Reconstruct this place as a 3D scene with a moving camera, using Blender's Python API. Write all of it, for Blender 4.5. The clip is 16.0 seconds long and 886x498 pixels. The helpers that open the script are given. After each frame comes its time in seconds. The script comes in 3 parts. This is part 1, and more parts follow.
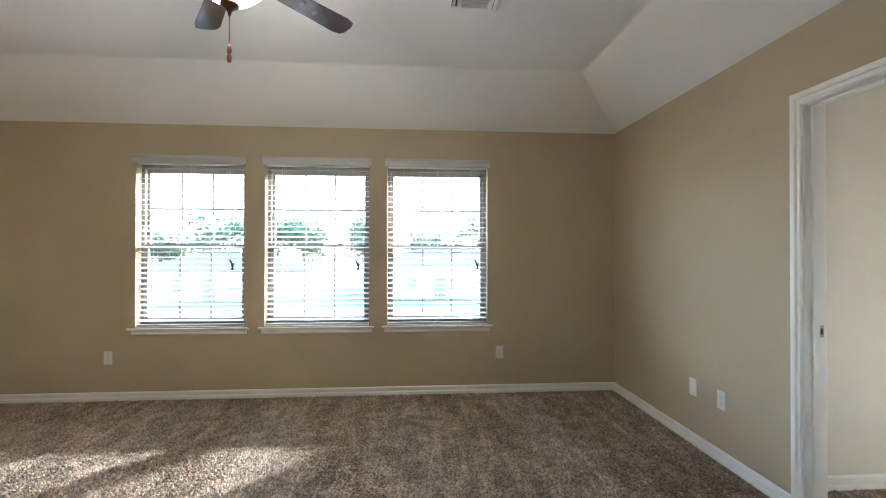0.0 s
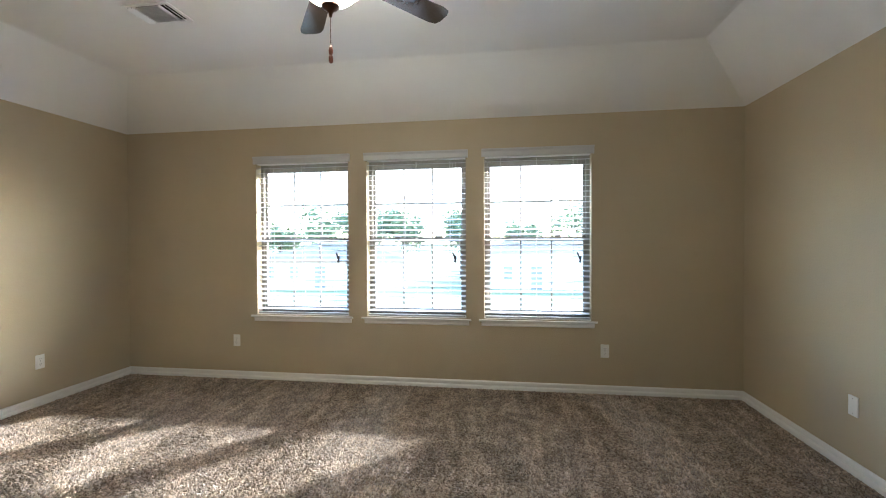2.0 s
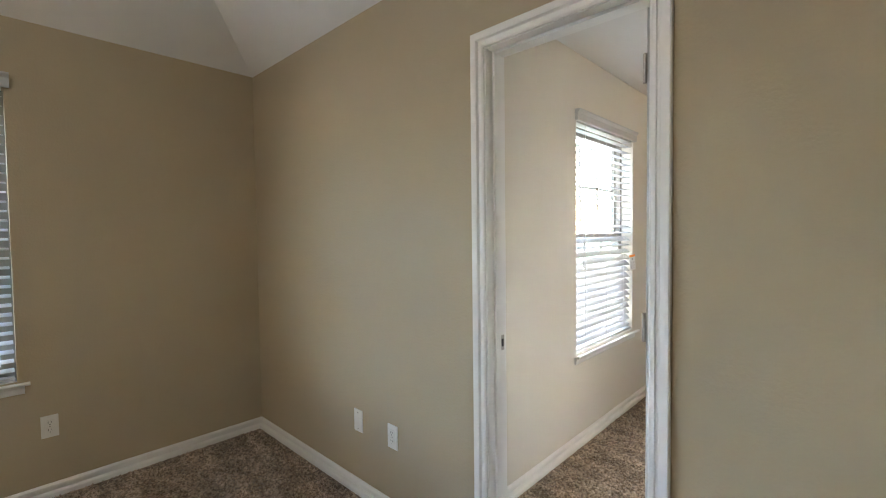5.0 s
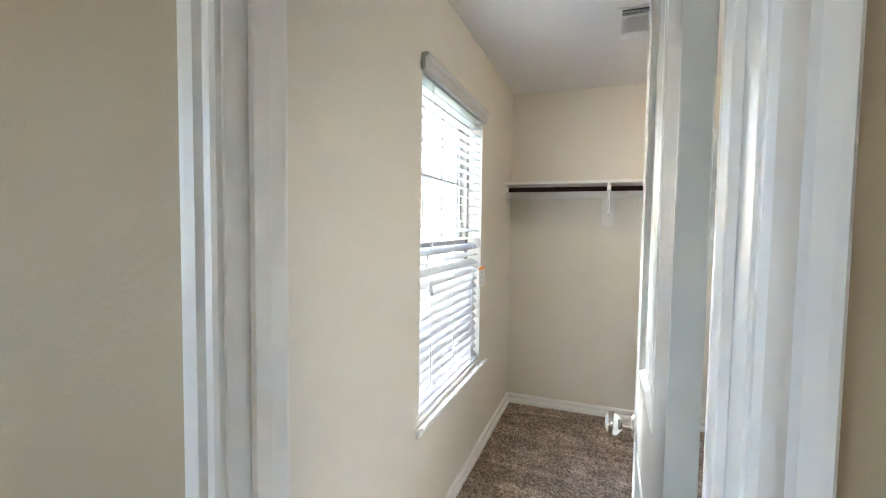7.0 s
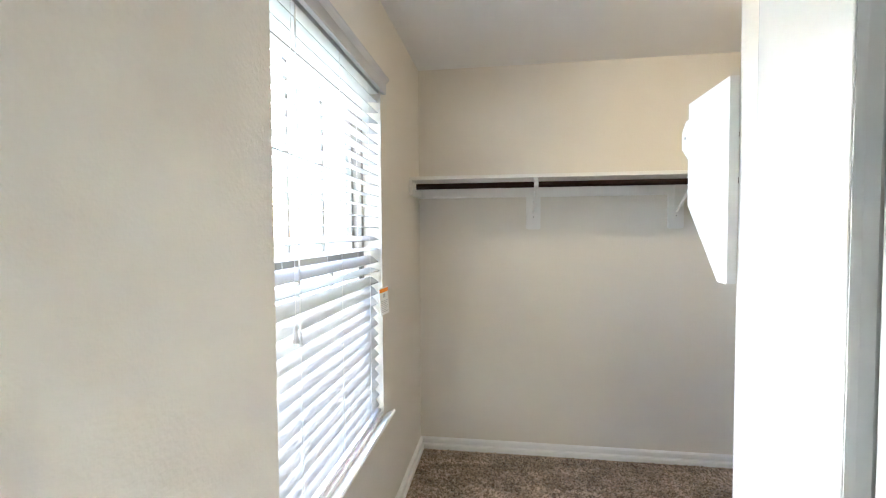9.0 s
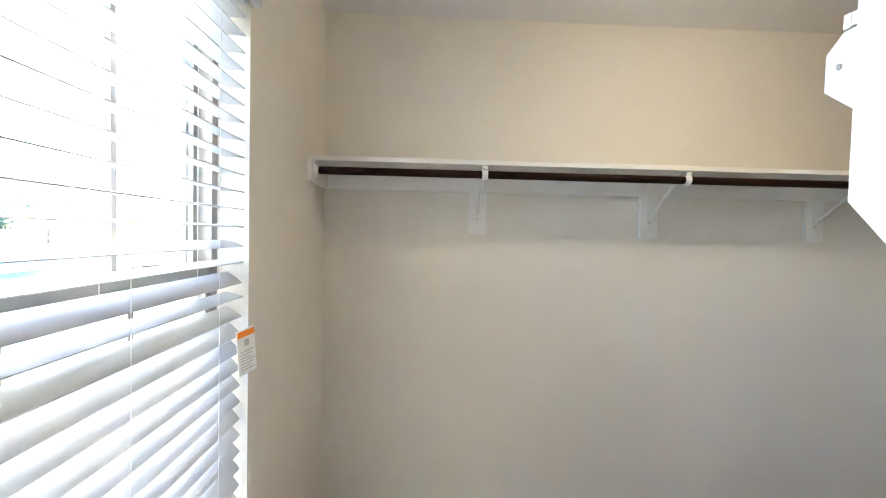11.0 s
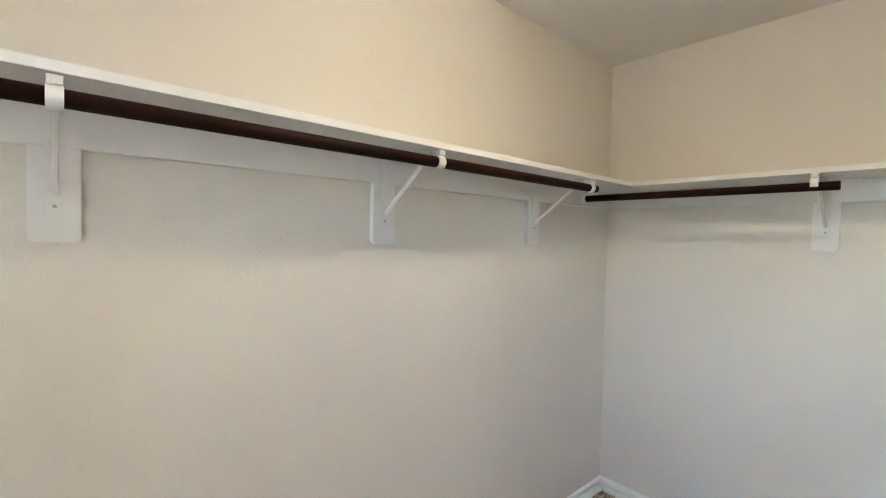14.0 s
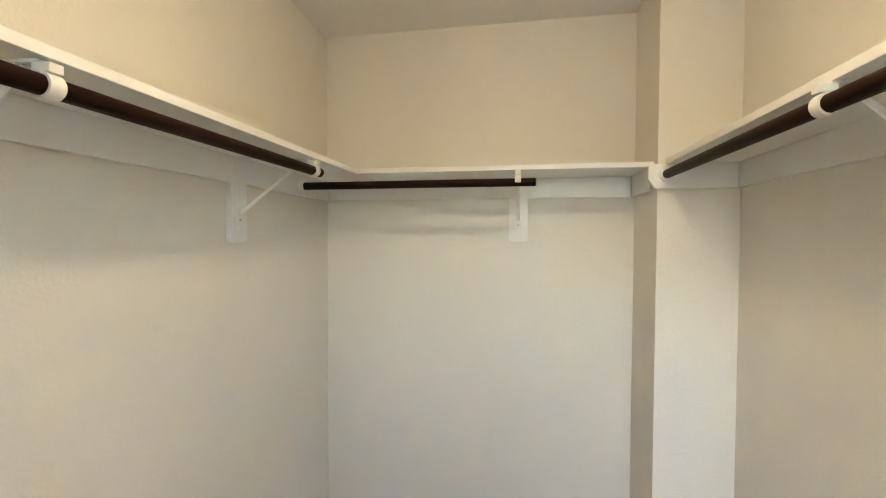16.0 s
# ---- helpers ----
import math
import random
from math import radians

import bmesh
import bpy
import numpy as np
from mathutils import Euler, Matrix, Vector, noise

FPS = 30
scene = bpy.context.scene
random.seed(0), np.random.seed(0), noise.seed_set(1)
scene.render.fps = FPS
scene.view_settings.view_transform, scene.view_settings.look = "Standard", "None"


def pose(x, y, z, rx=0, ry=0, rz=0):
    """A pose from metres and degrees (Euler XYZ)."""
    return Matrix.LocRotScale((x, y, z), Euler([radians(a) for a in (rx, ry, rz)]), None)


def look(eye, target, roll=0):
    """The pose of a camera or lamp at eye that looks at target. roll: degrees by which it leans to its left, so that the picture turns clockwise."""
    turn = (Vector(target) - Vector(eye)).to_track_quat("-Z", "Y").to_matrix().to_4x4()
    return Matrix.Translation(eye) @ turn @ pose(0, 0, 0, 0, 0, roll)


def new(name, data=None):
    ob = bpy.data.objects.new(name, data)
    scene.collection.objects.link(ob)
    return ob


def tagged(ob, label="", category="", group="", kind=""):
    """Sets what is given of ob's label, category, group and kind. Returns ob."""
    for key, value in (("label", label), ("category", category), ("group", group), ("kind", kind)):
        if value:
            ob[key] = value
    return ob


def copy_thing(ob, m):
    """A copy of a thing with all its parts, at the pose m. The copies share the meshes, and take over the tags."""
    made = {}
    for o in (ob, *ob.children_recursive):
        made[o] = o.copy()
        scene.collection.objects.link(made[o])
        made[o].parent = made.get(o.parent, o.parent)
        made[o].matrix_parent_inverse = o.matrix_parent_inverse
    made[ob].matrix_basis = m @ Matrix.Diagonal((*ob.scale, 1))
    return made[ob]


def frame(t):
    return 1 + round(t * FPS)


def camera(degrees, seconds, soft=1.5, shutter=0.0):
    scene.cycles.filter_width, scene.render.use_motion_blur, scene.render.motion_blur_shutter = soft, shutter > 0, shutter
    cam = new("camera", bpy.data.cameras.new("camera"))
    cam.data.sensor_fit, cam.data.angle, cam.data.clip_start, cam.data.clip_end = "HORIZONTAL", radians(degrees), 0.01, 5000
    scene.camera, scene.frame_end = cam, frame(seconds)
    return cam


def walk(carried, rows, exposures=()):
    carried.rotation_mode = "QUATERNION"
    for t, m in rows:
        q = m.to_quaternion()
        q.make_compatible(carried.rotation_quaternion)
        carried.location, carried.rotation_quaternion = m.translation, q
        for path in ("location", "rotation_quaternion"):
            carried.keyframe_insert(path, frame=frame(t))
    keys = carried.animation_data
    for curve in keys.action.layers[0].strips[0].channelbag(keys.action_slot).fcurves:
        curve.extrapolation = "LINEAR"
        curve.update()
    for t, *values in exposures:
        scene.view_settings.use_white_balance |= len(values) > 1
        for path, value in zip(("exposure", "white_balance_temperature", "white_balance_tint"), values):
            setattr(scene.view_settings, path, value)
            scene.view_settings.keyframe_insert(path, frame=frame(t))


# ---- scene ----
cam = camera(90.8, 16.0, 1.05)
PATH = [
    (0, (-1.932, -4.035, 1.313), (-1.786, -2.041, 1.328), 0.1),
    (0.5, (-1.959, -3.987, 1.332), (-2.095, -1.992, 1.332), 0.2),
    (1, (-1.965, -3.938, 1.347), (-2.284, -1.964, 1.336), 0.1),
    (1.5, (-1.973, -3.920, 1.352), (-2.352, -1.956, 1.329), 0.0),
    (2, (-1.952, -3.944, 1.340), (-2.239, -1.965, 1.307), -0.3),
    (2.5, (-1.955, -3.911, 1.342), (-2.003, -1.912, 1.296), -0.3),
    (3, (-2.034, -3.768, 1.389), (-1.687, -1.800, 1.305), 0.05),
    (3.5, (-1.908, -3.591, 1.377), (-1.23, -1.711, 1.288), 0.0),
    (4, (-1.726, -3.395, 1.386), (-0.743, -1.656, 1.285), -0.2),
    (4.5, (-1.525, -3.2, 1.379), (-0.276, -1.641, 1.285), -0.3),
    (5, (-1.314, -3.034, 1.362), (0.135, -1.657, 1.289), -0.7),
    (5.2, (-1.229, -2.929, 1.369), (0.31, -1.655, 1.291), -1.2),
    (7.3, (-0.340, -2.441, 1.423), (1.557, -1.815, 1.314), 0.8),
    (7.5, (-0.281, -2.411, 1.425), (1.631, -1.836, 1.314), 0.6),
    (7.7, (-0.217, -2.392, 1.424), (1.711, -1.869, 1.319), 0.4),
    (8, (-0.139, -2.364, 1.422), (1.807, -1.912, 1.325), -0.0),
    (8.2, (-0.065, -2.350, 1.415), (1.890, -1.938, 1.331), -0.2),
    (10.3, (0.686, -2.275, 1.425), (2.684, -2.209, 1.372), 0.5),
    (10.5, (0.765, -2.261, 1.408), (2.765, -2.24, 1.373), 0.6),
    (11, (0.919, -2.258, 1.432), (2.916, -2.336, 1.367), 1.3),
    (11.5, (1.094, -2.335, 1.426), (3.089, -2.454, 1.374), 1.1),
    (12, (1.272, -2.345, 1.44), (3.249, -2.644, 1.379), 1.3),
    (12.5, (1.425, -2.364, 1.42), (3.349, -2.908, 1.395), 1.1),
    (13, (1.575, -2.394, 1.428), (3.391, -3.233, 1.417), 0.6),
    (13.5, (1.659, -2.46, 1.447), (3.345, -3.535, 1.415), 0.8),
    (14, (1.75, -2.494, 1.466), (3.241, -3.826, 1.406), 1.2),
    (14.5, (1.818, -2.58, 1.451), (3.116, -4.101, 1.406), 1.0),
    (15, (1.925, -2.691, 1.452), (2.97, -4.396, 1.407), 0.7),
    (15.5, (1.995, -2.774, 1.465), (2.731, -4.632, 1.402), 0.5),
    (16, (2.025, -2.8, 1.458), (2.383, -4.767, 1.4), 0.2),
]
walk(cam, [(t, look(eye, target, roll)) for t, eye, target, roll in PATH], [(0, 4.62, 5600, 7), (1.5, 4.54, 5600, 7), (3, 4.6, 5600, 8), (4.6, 4.62, 5750, 9), (7.3, 4.74, 5450, 9), (11, 4.82, 5400, 10), (14, 4.9, 5550, 10), (15.5, 4.94, 6100, 8), (16, 5.04, 6180, 7)])

# ---- light ----
SUN_EL, SUN_AZ = 24.0, 44.0  # azimuth from +y towards +x
world = bpy.data.worlds.new("sky")
scene.world = world
world.use_nodes = True
wn = world.node_tree
sky = wn.nodes.new("ShaderNodeTexSky")
sky.sky_type, sky.sun_disc = "NISHITA", False
sky.sun_elevation, sky.sun_rotation = radians(SUN_EL), radians(SUN_AZ)
wn.nodes["Background"].inputs["Strength"].default_value = 0.15
wn.links.new(sky.outputs[0], wn.nodes["Background"].inputs["Color"])
sun_data = bpy.data.lights.new("sun", "SUN")
sun_data.energy, sun_data.angle, sun_data.color = 0.8, radians(2.6), (1.0, 0.94, 0.85)
sun = new("sun", sun_data)
sd = Vector((math.sin(radians(SUN_AZ)) * math.cos(radians(SUN_EL)), math.cos(radians(SUN_AZ)) * math.cos(radians(SUN_EL)), math.sin(radians(SUN_EL))))
sun.matrix_world = look(sd * 30, (0, 0, 0))


# ---- materials ----
def material(name, colour, rough=0.5, metal=0.0, second=None, scale=4.0, amount=1.0, bump=0.0, bump_scale=200.0, bump_dist=0.002,
             emit=0.0, emit_colour=None, glass=0.0, translucent=0.0, spec=0.5, stretch=(1, 1, 1), random_value=0.0):
    m = bpy.data.materials.new(name)
    m.use_nodes = True
    nt = m.node_tree
    n, l = nt.nodes, nt.links
    b = n["Principled BSDF"]
    b.inputs["Base Color"].default_value = (*colour, 1)
    b.inputs["Roughness"].default_value = rough
    b.inputs["Metallic"].default_value = metal
    b.inputs["Specular IOR Level"].default_value = spec
    b.inputs["Transmission Weight"].default_value = glass
    geo = n.new("ShaderNodeNewGeometry")
    mapping = n.new("ShaderNodeMapping")
    mapping.inputs["Scale"].default_value = stretch
    l.new(geo.outputs["Position"], mapping.inputs["Vector"])
    if second:
        big = n.new("ShaderNodeTexNoise")
        big.inputs["Scale"].default_value, big.inputs["Detail"].default_value = scale, 6
        l.new(mapping.outputs[0], big.inputs["Vector"])
        ramp = n.new("ShaderNodeValToRGB")
        ramp.color_ramp.elements[0].position, ramp.color_ramp.elements[1].position = 0.5 - 0.2 / amount, 0.5 + 0.2 / amount
        ramp.color_ramp.elements[0].color, ramp.color_ramp.elements[1].color = (*colour, 1), (*second, 1)
        l.new(big.outputs["Fac"], ramp.inputs["Fac"])
        out = ramp.outputs["Color"]
        if random_value:
            info, hsv, ma = n.new("ShaderNodeObjectInfo"), n.new("ShaderNodeHueSaturation"), n.new("ShaderNodeMapRange")
            ma.inputs["To Min"].default_value, ma.inputs["To Max"].default_value = 1 - random_value, 1 + random_value
            l.new(info.outputs["Random"], ma.inputs["Value"])
            l.new(ma.outputs[0], hsv.inputs["Value"])
            l.new(out, hsv.inputs["Color"])
            out = hsv.outputs[0]
        l.new(out, b.inputs["Base Color"])
        mr = n.new("ShaderNodeMapRange")
        mr.inputs["To Min"].default_value, mr.inputs["To Max"].default_value = rough * 0.88, min(1, rough * 1.1)
        l.new(big.outputs["Fac"], mr.inputs["Value"])
        l.new(mr.outputs[0], b.inputs["Roughness"])
    if bump:
        fine = n.new("ShaderNodeTexNoise")
        fine.inputs["Scale"].default_value, fine.inputs["Detail"].default_value = bump_scale, 3
        l.new(mapping.outputs[0], fine.inputs["Vector"])
        bp = n.new("ShaderNodeBump")
        bp.inputs["Strength"].default_value, bp.inputs["Distance"].default_value = bump, bump_dist
        l.new(fine.outputs["Fac"], bp.inputs["Height"])
        l.new(bp.outputs[0], b.inputs["Normal"])
    if emit:
        b.inputs["Emission Color"].default_value = (*(emit_colour or colour), 1)
        b.inputs["Emission Strength"].default_value = emit
    if translucent:
        tr, mix = n.new("ShaderNodeBsdfTranslucent"), n.new("ShaderNodeMixShader")
        tr.inputs["Color"].default_value = (*colour, 1)
        mix.inputs["Fac"].default_value = translucent
        l.new(b.outputs[0], mix.inputs[1])
        l.new(tr.outputs[0], mix.inputs[2])
        l.new(mix.outputs[0], n["Material Output"].inputs["Surface"])
    return m


WALL = material("tan wall paint", (0.455, 0.379, 0.255), 0.6, second=(0.48, 0.40, 0.273), scale=1.6, bump=0.6, bump_scale=95, bump_dist=0.0025, spec=0.35)
CLOSET_WALL = material("pale beige wall paint", (0.71, 0.67, 0.59), 0.6, second=(0.74, 0.70, 0.62), scale=1.7, bump=0.55, bump_scale=95, bump_dist=0.0025, spec=0.35)
CEIL = material("flat white ceiling paint", (0.78, 0.77, 0.75), 0.9, second=(0.81, 0.80, 0.78), scale=2.0, bump=0.5, bump_scale=110, bump_dist=0.003, spec=0.2)
TRIM = material("semi-gloss white trim paint", (0.84, 0.83, 0.81), 0.34, second=(0.85, 0.84, 0.82), scale=3)
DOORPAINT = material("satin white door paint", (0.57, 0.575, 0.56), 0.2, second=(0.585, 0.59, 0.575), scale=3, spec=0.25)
CREAM = material("cream jamb strip", (0.72, 0.62, 0.36), 0.5, second=(0.75, 0.66, 0.40), scale=6)
SHELF = material("white painted shelf board", (0.78, 0.765, 0.725), 0.35, second=(0.80, 0.785, 0.745), scale=5, bump=0.08, bump_scale=70)
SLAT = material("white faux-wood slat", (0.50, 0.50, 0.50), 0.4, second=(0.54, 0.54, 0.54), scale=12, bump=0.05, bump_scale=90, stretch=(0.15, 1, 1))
VINYL = material("white vinyl window frame", (0.80, 0.80, 0.79), 0.35, second=(0.82, 0.82, 0.81), scale=8)
# white vinyl, with the dimness of standing against the light in its colour
WINFRAME = material("shade-darkened window frame", (0.27, 0.25, 0.22), 0.4, second=(0.31, 0.29, 0.25), scale=8)
PLASTIC = material("white switch plastic", (0.80, 0.79, 0.76), 0.3, second=(0.82, 0.81, 0.78), scale=20)
SLOT = material("dark slot", (0.03, 0.03, 0.03), 0.7)
CORD = material("white cotton cord", (0.75, 0.74, 0.70), 0.8)
TASSEL_DARK = material("dark brown tassel plastic", (0.05, 0.04, 0.035), 0.4)
TASSEL = material("grey-white tassel plastic", (0.62, 0.62, 0.61), 0.4)
ROD = material("dark espresso stained rod", (0.011, 0.0045, 0.003), 0.45, spec=0.08, second=(0.022, 0.008, 0.005), scale=14, bump=0.1, bump_scale=80, stretch=(0.2, 0.2, 1))
BLADE = material("dark walnut fan blade", (0.03, 0.022, 0.02), 0.14, second=(0.055, 0.036, 0.028), scale=12, spec=0.9)
BRONZE = material("oil-rubbed bronze", (0.07, 0.035, 0.02), 0.35, 0.85, second=(0.10, 0.05, 0.028), scale=30)
FOB = material("reddish wood fob", (0.10, 0.022, 0.01), 0.3, second=(0.15, 0.035, 0.015), scale=40)
CHROME = material("satin nickel", (0.72, 0.70, 0.67), 0.16, 1.0, second=(0.68, 0.66, 0.63), scale=30)
STEEL = material("dull steel", (0.45, 0.43, 0.40), 0.35, 1.0)
GLOBE = material("lit frosted glass bowl", (0.9, 0.88, 0.82), 0.4, emit=3.0, emit_colour=(1.0, 0.88, 0.70))
LAMPGLOW = material("lit warm glass dome", (0.9, 0.85, 0.75), 0.4, emit=3.5, emit_colour=(1.0, 0.75, 0.45))
VENTM = material("white vent enamel", (0.74, 0.74, 0.73), 0.4, second=(0.77, 0.77, 0.76), scale=15)
DUCT = material("dark duct", (0.02, 0.02, 0.02), 0.8)
ORANGE = material("orange warning band", (0.9, 0.30, 0.02), 0.5)
TAGM = material("white paper tag", (0.8, 0.8, 0.78), 0.6)
INK = material("grey print", (0.5, 0.5, 0.51), 0.7)
GLASS = material("window glass", (1, 1, 1), 0.0, glass=1.0)
GLASS.node_tree.nodes["Principled BSDF"].inputs["IOR"].default_value = 1.02
GRASS = material("lawn", (0.07, 0.10, 0.04), 0.9, second=(0.11, 0.13, 0.06), scale=0.8, bump=0.6, bump_scale=20, bump_dist=0.03)
ASPHALT = material("pale concrete street", (0.30, 0.29, 0.28), 0.85, second=(0.36, 0.35, 0.33), scale=0.7, bump=0.3, bump_scale=60)
BRICKM = material("tan house brick", (0.30, 0.23, 0.18), 0.85, second=(0.38, 0.30, 0.25), scale=3, bump=0.4, bump_scale=25, bump_dist=0.01)
SIDING = material("pale siding", (0.48, 0.46, 0.42), 0.7, second=(0.54, 0.52, 0.48), scale=2)
ROOFM = material("grey shingle roof", (0.05, 0.047, 0.044), 0.9, second=(0.09, 0.083, 0.077), scale=5, bump=0.5, bump_scale=30, bump_dist=0.01)
WINDARK = material("dark house window", (0.16, 0.16, 0.16), 0.25)
BARK = material("tree bark", (0.10, 0.07, 0.05), 0.9, second=(0.15, 0.11, 0.08), scale=12, bump=0.6, bump_scale=30, bump_dist=0.01)
LEAF = material("tree leaves", (0.05, 0.085, 0.035), 0.6, second=(0.09, 0.12, 0.055), scale=2.5)
FENCE = material("weathered fence wood", (0.26, 0.19, 0.13), 0.85, second=(0.34, 0.26, 0.19), scale=4, stretch=(1, 1, 0.2), random_value=0.15)
CAR_WHITE = material("white car paint", (0.75, 0.75, 0.75), 0.2)
CAR_BLUE = material("blue car paint", (0.04, 0.12, 0.35), 0.2)
RUBBER = material("tyre rubber", (0.02, 0.02, 0.02), 0.8)


def carpet_material():
    m = bpy.data.materials.new("brown speckled cut-pile carpet")
    m.use_nodes = True
    n, l = m.node_tree.nodes, m.node_tree.links
    b = n["Principled BSDF"]
    b.inputs["Roughness"].default_value, b.inputs["Specular IOR Level"].default_value = 0.95, 0.1
    b.inputs["Sheen Weight"].default_value, b.inputs["Sheen Roughness"].default_value = 0.25, 0.5
    geo = n.new("ShaderNodeNewGeometry")
    fleck, mid, band = (n.new("ShaderNodeTexNoise") for _ in range(3))
    fleck.inputs["Scale"].default_value, fleck.inputs["Detail"].default_value = 60, 2
    mid.inputs["Scale"].default_value, mid.inputs["Detail"].default_value = 9, 5
    band.inputs["Scale"].default_value, band.inputs["Detail"].default_value, band.inputs["Distortion"].default_value = 1.0, 4, 2.2
    mp = n.new("ShaderNodeMapping")
    mp.inputs["Scale"].default_value, mp.inputs["Rotation"].default_value = (4.2, 1.1, 1), (0, 0, radians(-20))
    l.new(geo.outputs["Position"], mp.inputs["Vector"])
    l.new(mp.outputs[0], band.inputs["Vector"])
    for t in (fleck, mid):
        l.new(geo.outputs["Position"], t.inputs["Vector"])
    # pale strokes left by the vacuum
    streak, stroke, lift = n.new("ShaderNodeTexNoise"), n.new("ShaderNodeMapping"), n.new("ShaderNodeMapRange")
    streak.inputs["Scale"].default_value, streak.inputs["Detail"].default_value, streak.inputs["Distortion"].default_value = 1.0, 2, 0.5
    stroke.inputs["Scale"].default_value, stroke.inputs["Rotation"].default_value = (15, 1.1, 1), (0, 0, radians(-16))
    lift.inputs["From Min"].default_value, lift.inputs["From Max"].default_value, lift.inputs["To Max"].default_value = 0.55, 0.70, 0.26
    l.new(geo.outputs["Position"], stroke.inputs["Vector"])
    l.new(stroke.outputs[0], streak.inputs["Vector"])
    l.new(streak.outputs["Fac"], lift.inputs["Value"])
    ramp = n.new("ShaderNodeValToRGB")
    e = ramp.color_ramp.elements
    e[0].position, e[0].color = 0.36, (0.155, 0.113, 0.080, 1)
    e[1].position, e[1].color = 0.64, (0.48, 0.38, 0.285, 1)
    mid_e = ramp.color_ramp.elements.new(0.5)
    mid_e.color = (0.295, 0.222, 0.16, 1)
    l.new(fleck.outputs["Fac"], ramp.inputs["Fac"])
    add, mr, hsv = n.new("ShaderNodeMath"), n.new("ShaderNodeMapRange"), n.new("ShaderNodeHueSaturation")
    l.new(mid.outputs["Fac"], add.inputs[0])
    l.new(band.outputs["Fac"], add.inputs[1])
    mr.inputs["From Min"].default_value, mr.inputs["From Max"].default_value = 0.84, 1.28
    mr.inputs["To Min"].default_value, mr.inputs["To Max"].default_value = 0.72, 1.38
    both = n.new("ShaderNodeMath")
    l.new(add.outputs[0], both.inputs[0])
    l.new(lift.outputs[0], both.inputs[1])
    l.new(both.outputs[0], mr.inputs["Value"])
    l.new(mr.outputs[0], hsv.inputs["Value"])
    l.new(ramp.outputs["Color"], hsv.inputs["Color"])
    l.new(hsv.outputs[0], b.inputs["Base Color"])
    bp = n.new("ShaderNodeBump")
    bp.inputs["Strength"].default_value, bp.inputs["Distance"].default_value = 1.0, 0.012
    l.new(fleck.outputs["Fac"], bp.inputs["Height"])
    l.new(bp.outputs[0], b.inputs["Normal"])
    return m


CARPET = carpet_material()


# ---- mesh helpers ----
def box(bm, x0, x1, y0, y1, z0, z1, bevel=0.0):
    r = bmesh.ops.create_cube(bm, size=1.0, matrix=Matrix.Translation(((x0 + x1) / 2, (y0 + y1) / 2, (z0 + z1) / 2)) @ Matrix.Diagonal((abs(x1 - x0), abs(y1 - y0), abs(z1 - z0), 1)))
    if bevel:
        edges = list({e for v in r["verts"] for e in v.link_edges})
        bmesh.ops.bevel(bm, geom=edges, offset=bevel, segments=2, affect="EDGES", profile=0.6)
    return bm


def boxes(*some, bevel=0.0):
    bm = bmesh.new()
    for b in some:
        box(bm, *b, bevel=bevel)
    return bm


def tube(bm, a, b, r, r2=None, seg=14):
    a, b = Vector(a), Vector(b)
    d = b - a
    m = Matrix.Translation((a + b) / 2) @ d.to_track_quat("Z", "Y").to_matrix().to_4x4()
    bmesh.ops.create_cone(bm, cap_ends=True, segments=seg, radius1=r, radius2=r if r2 is None else r2, depth=d.length, matrix=m)
    return bm


def lathe(profile, m=None, seg=24):
    """A turned body about z: profile is rows of (radius, z)."""
    bm = bmesh.new()
    rings = []
    for r, z in profile:
        rings.append([bm.verts.new((max(r, 1e-4) * math.cos(2 * math.pi * k / seg), max(r, 1e-4) * math.sin(2 * math.pi * k / seg), z)) for k in range(seg)])
    for p, q in zip(rings, rings[1:]):
        for k in range(seg):
            bm.faces.new((p[k], p[(k + 1) % seg], q[(k + 1) % seg], q[k]))
    bm.faces.new(rings[0][::-1])
    bm.faces.new(rings[-1])
    bmesh.ops.recalc_face_normals(bm, faces=bm.faces[:])
    if m is not None:
        bm.transform(m)
    return bm


def prism(points, axis, lo, hi):
    """Points in a plane, pushed along an axis ("x": (y, z); "y": (x, z); "z": (x, y))."""
    bm = bmesh.new()
    place = {"x": lambda p, d: (d, *p), "y": lambda p, d: (p[0], d, p[1]), "z": lambda p, d: (*p, d)}[axis]
    a = [bm.verts.new(place(p, lo)) for p in points]
    b = [bm.verts.new(place(p, hi)) for p in points]
    bm.faces.new(a[::-1])
    bm.faces.new(b)
    for k in range(len(points)):
        j = (k + 1) % len(points)
        bm.faces.new((a[k], a[j], b[j], b[k]))
    bmesh.ops.recalc_face_normals(bm, faces=bm.faces[:])
    return bm


def mesh_of(name, bm, material, smooth=False):
    me = bpy.data.meshes.new(name)
    bm.to_mesh(me)
    bm.free()
    me.materials.append(material)
    if smooth:
        me.polygons.foreach_set("use_smooth", [True] * len(me.polygons))
        me.set_sharp_from_angle(angle=radians(40))
    return me


def part(name, bm, material, parent=None, label="", smooth=False):
    ob = new(name, mesh_of(name, bm, material, smooth))
    if parent is not None:
        ob.parent = parent
    if label:
        tagged(ob, label)
    return ob


def structure(name, bm, material, label, category, smooth=False):
    return tagged(part(name, bm, material, None, "", smooth), label, category, kind="structure")


def thing(name, label, category, group="", m=None):
    ob = new(name)
    if m is not None:
        ob.matrix_basis = m
    return tagged(ob, label, category, group)


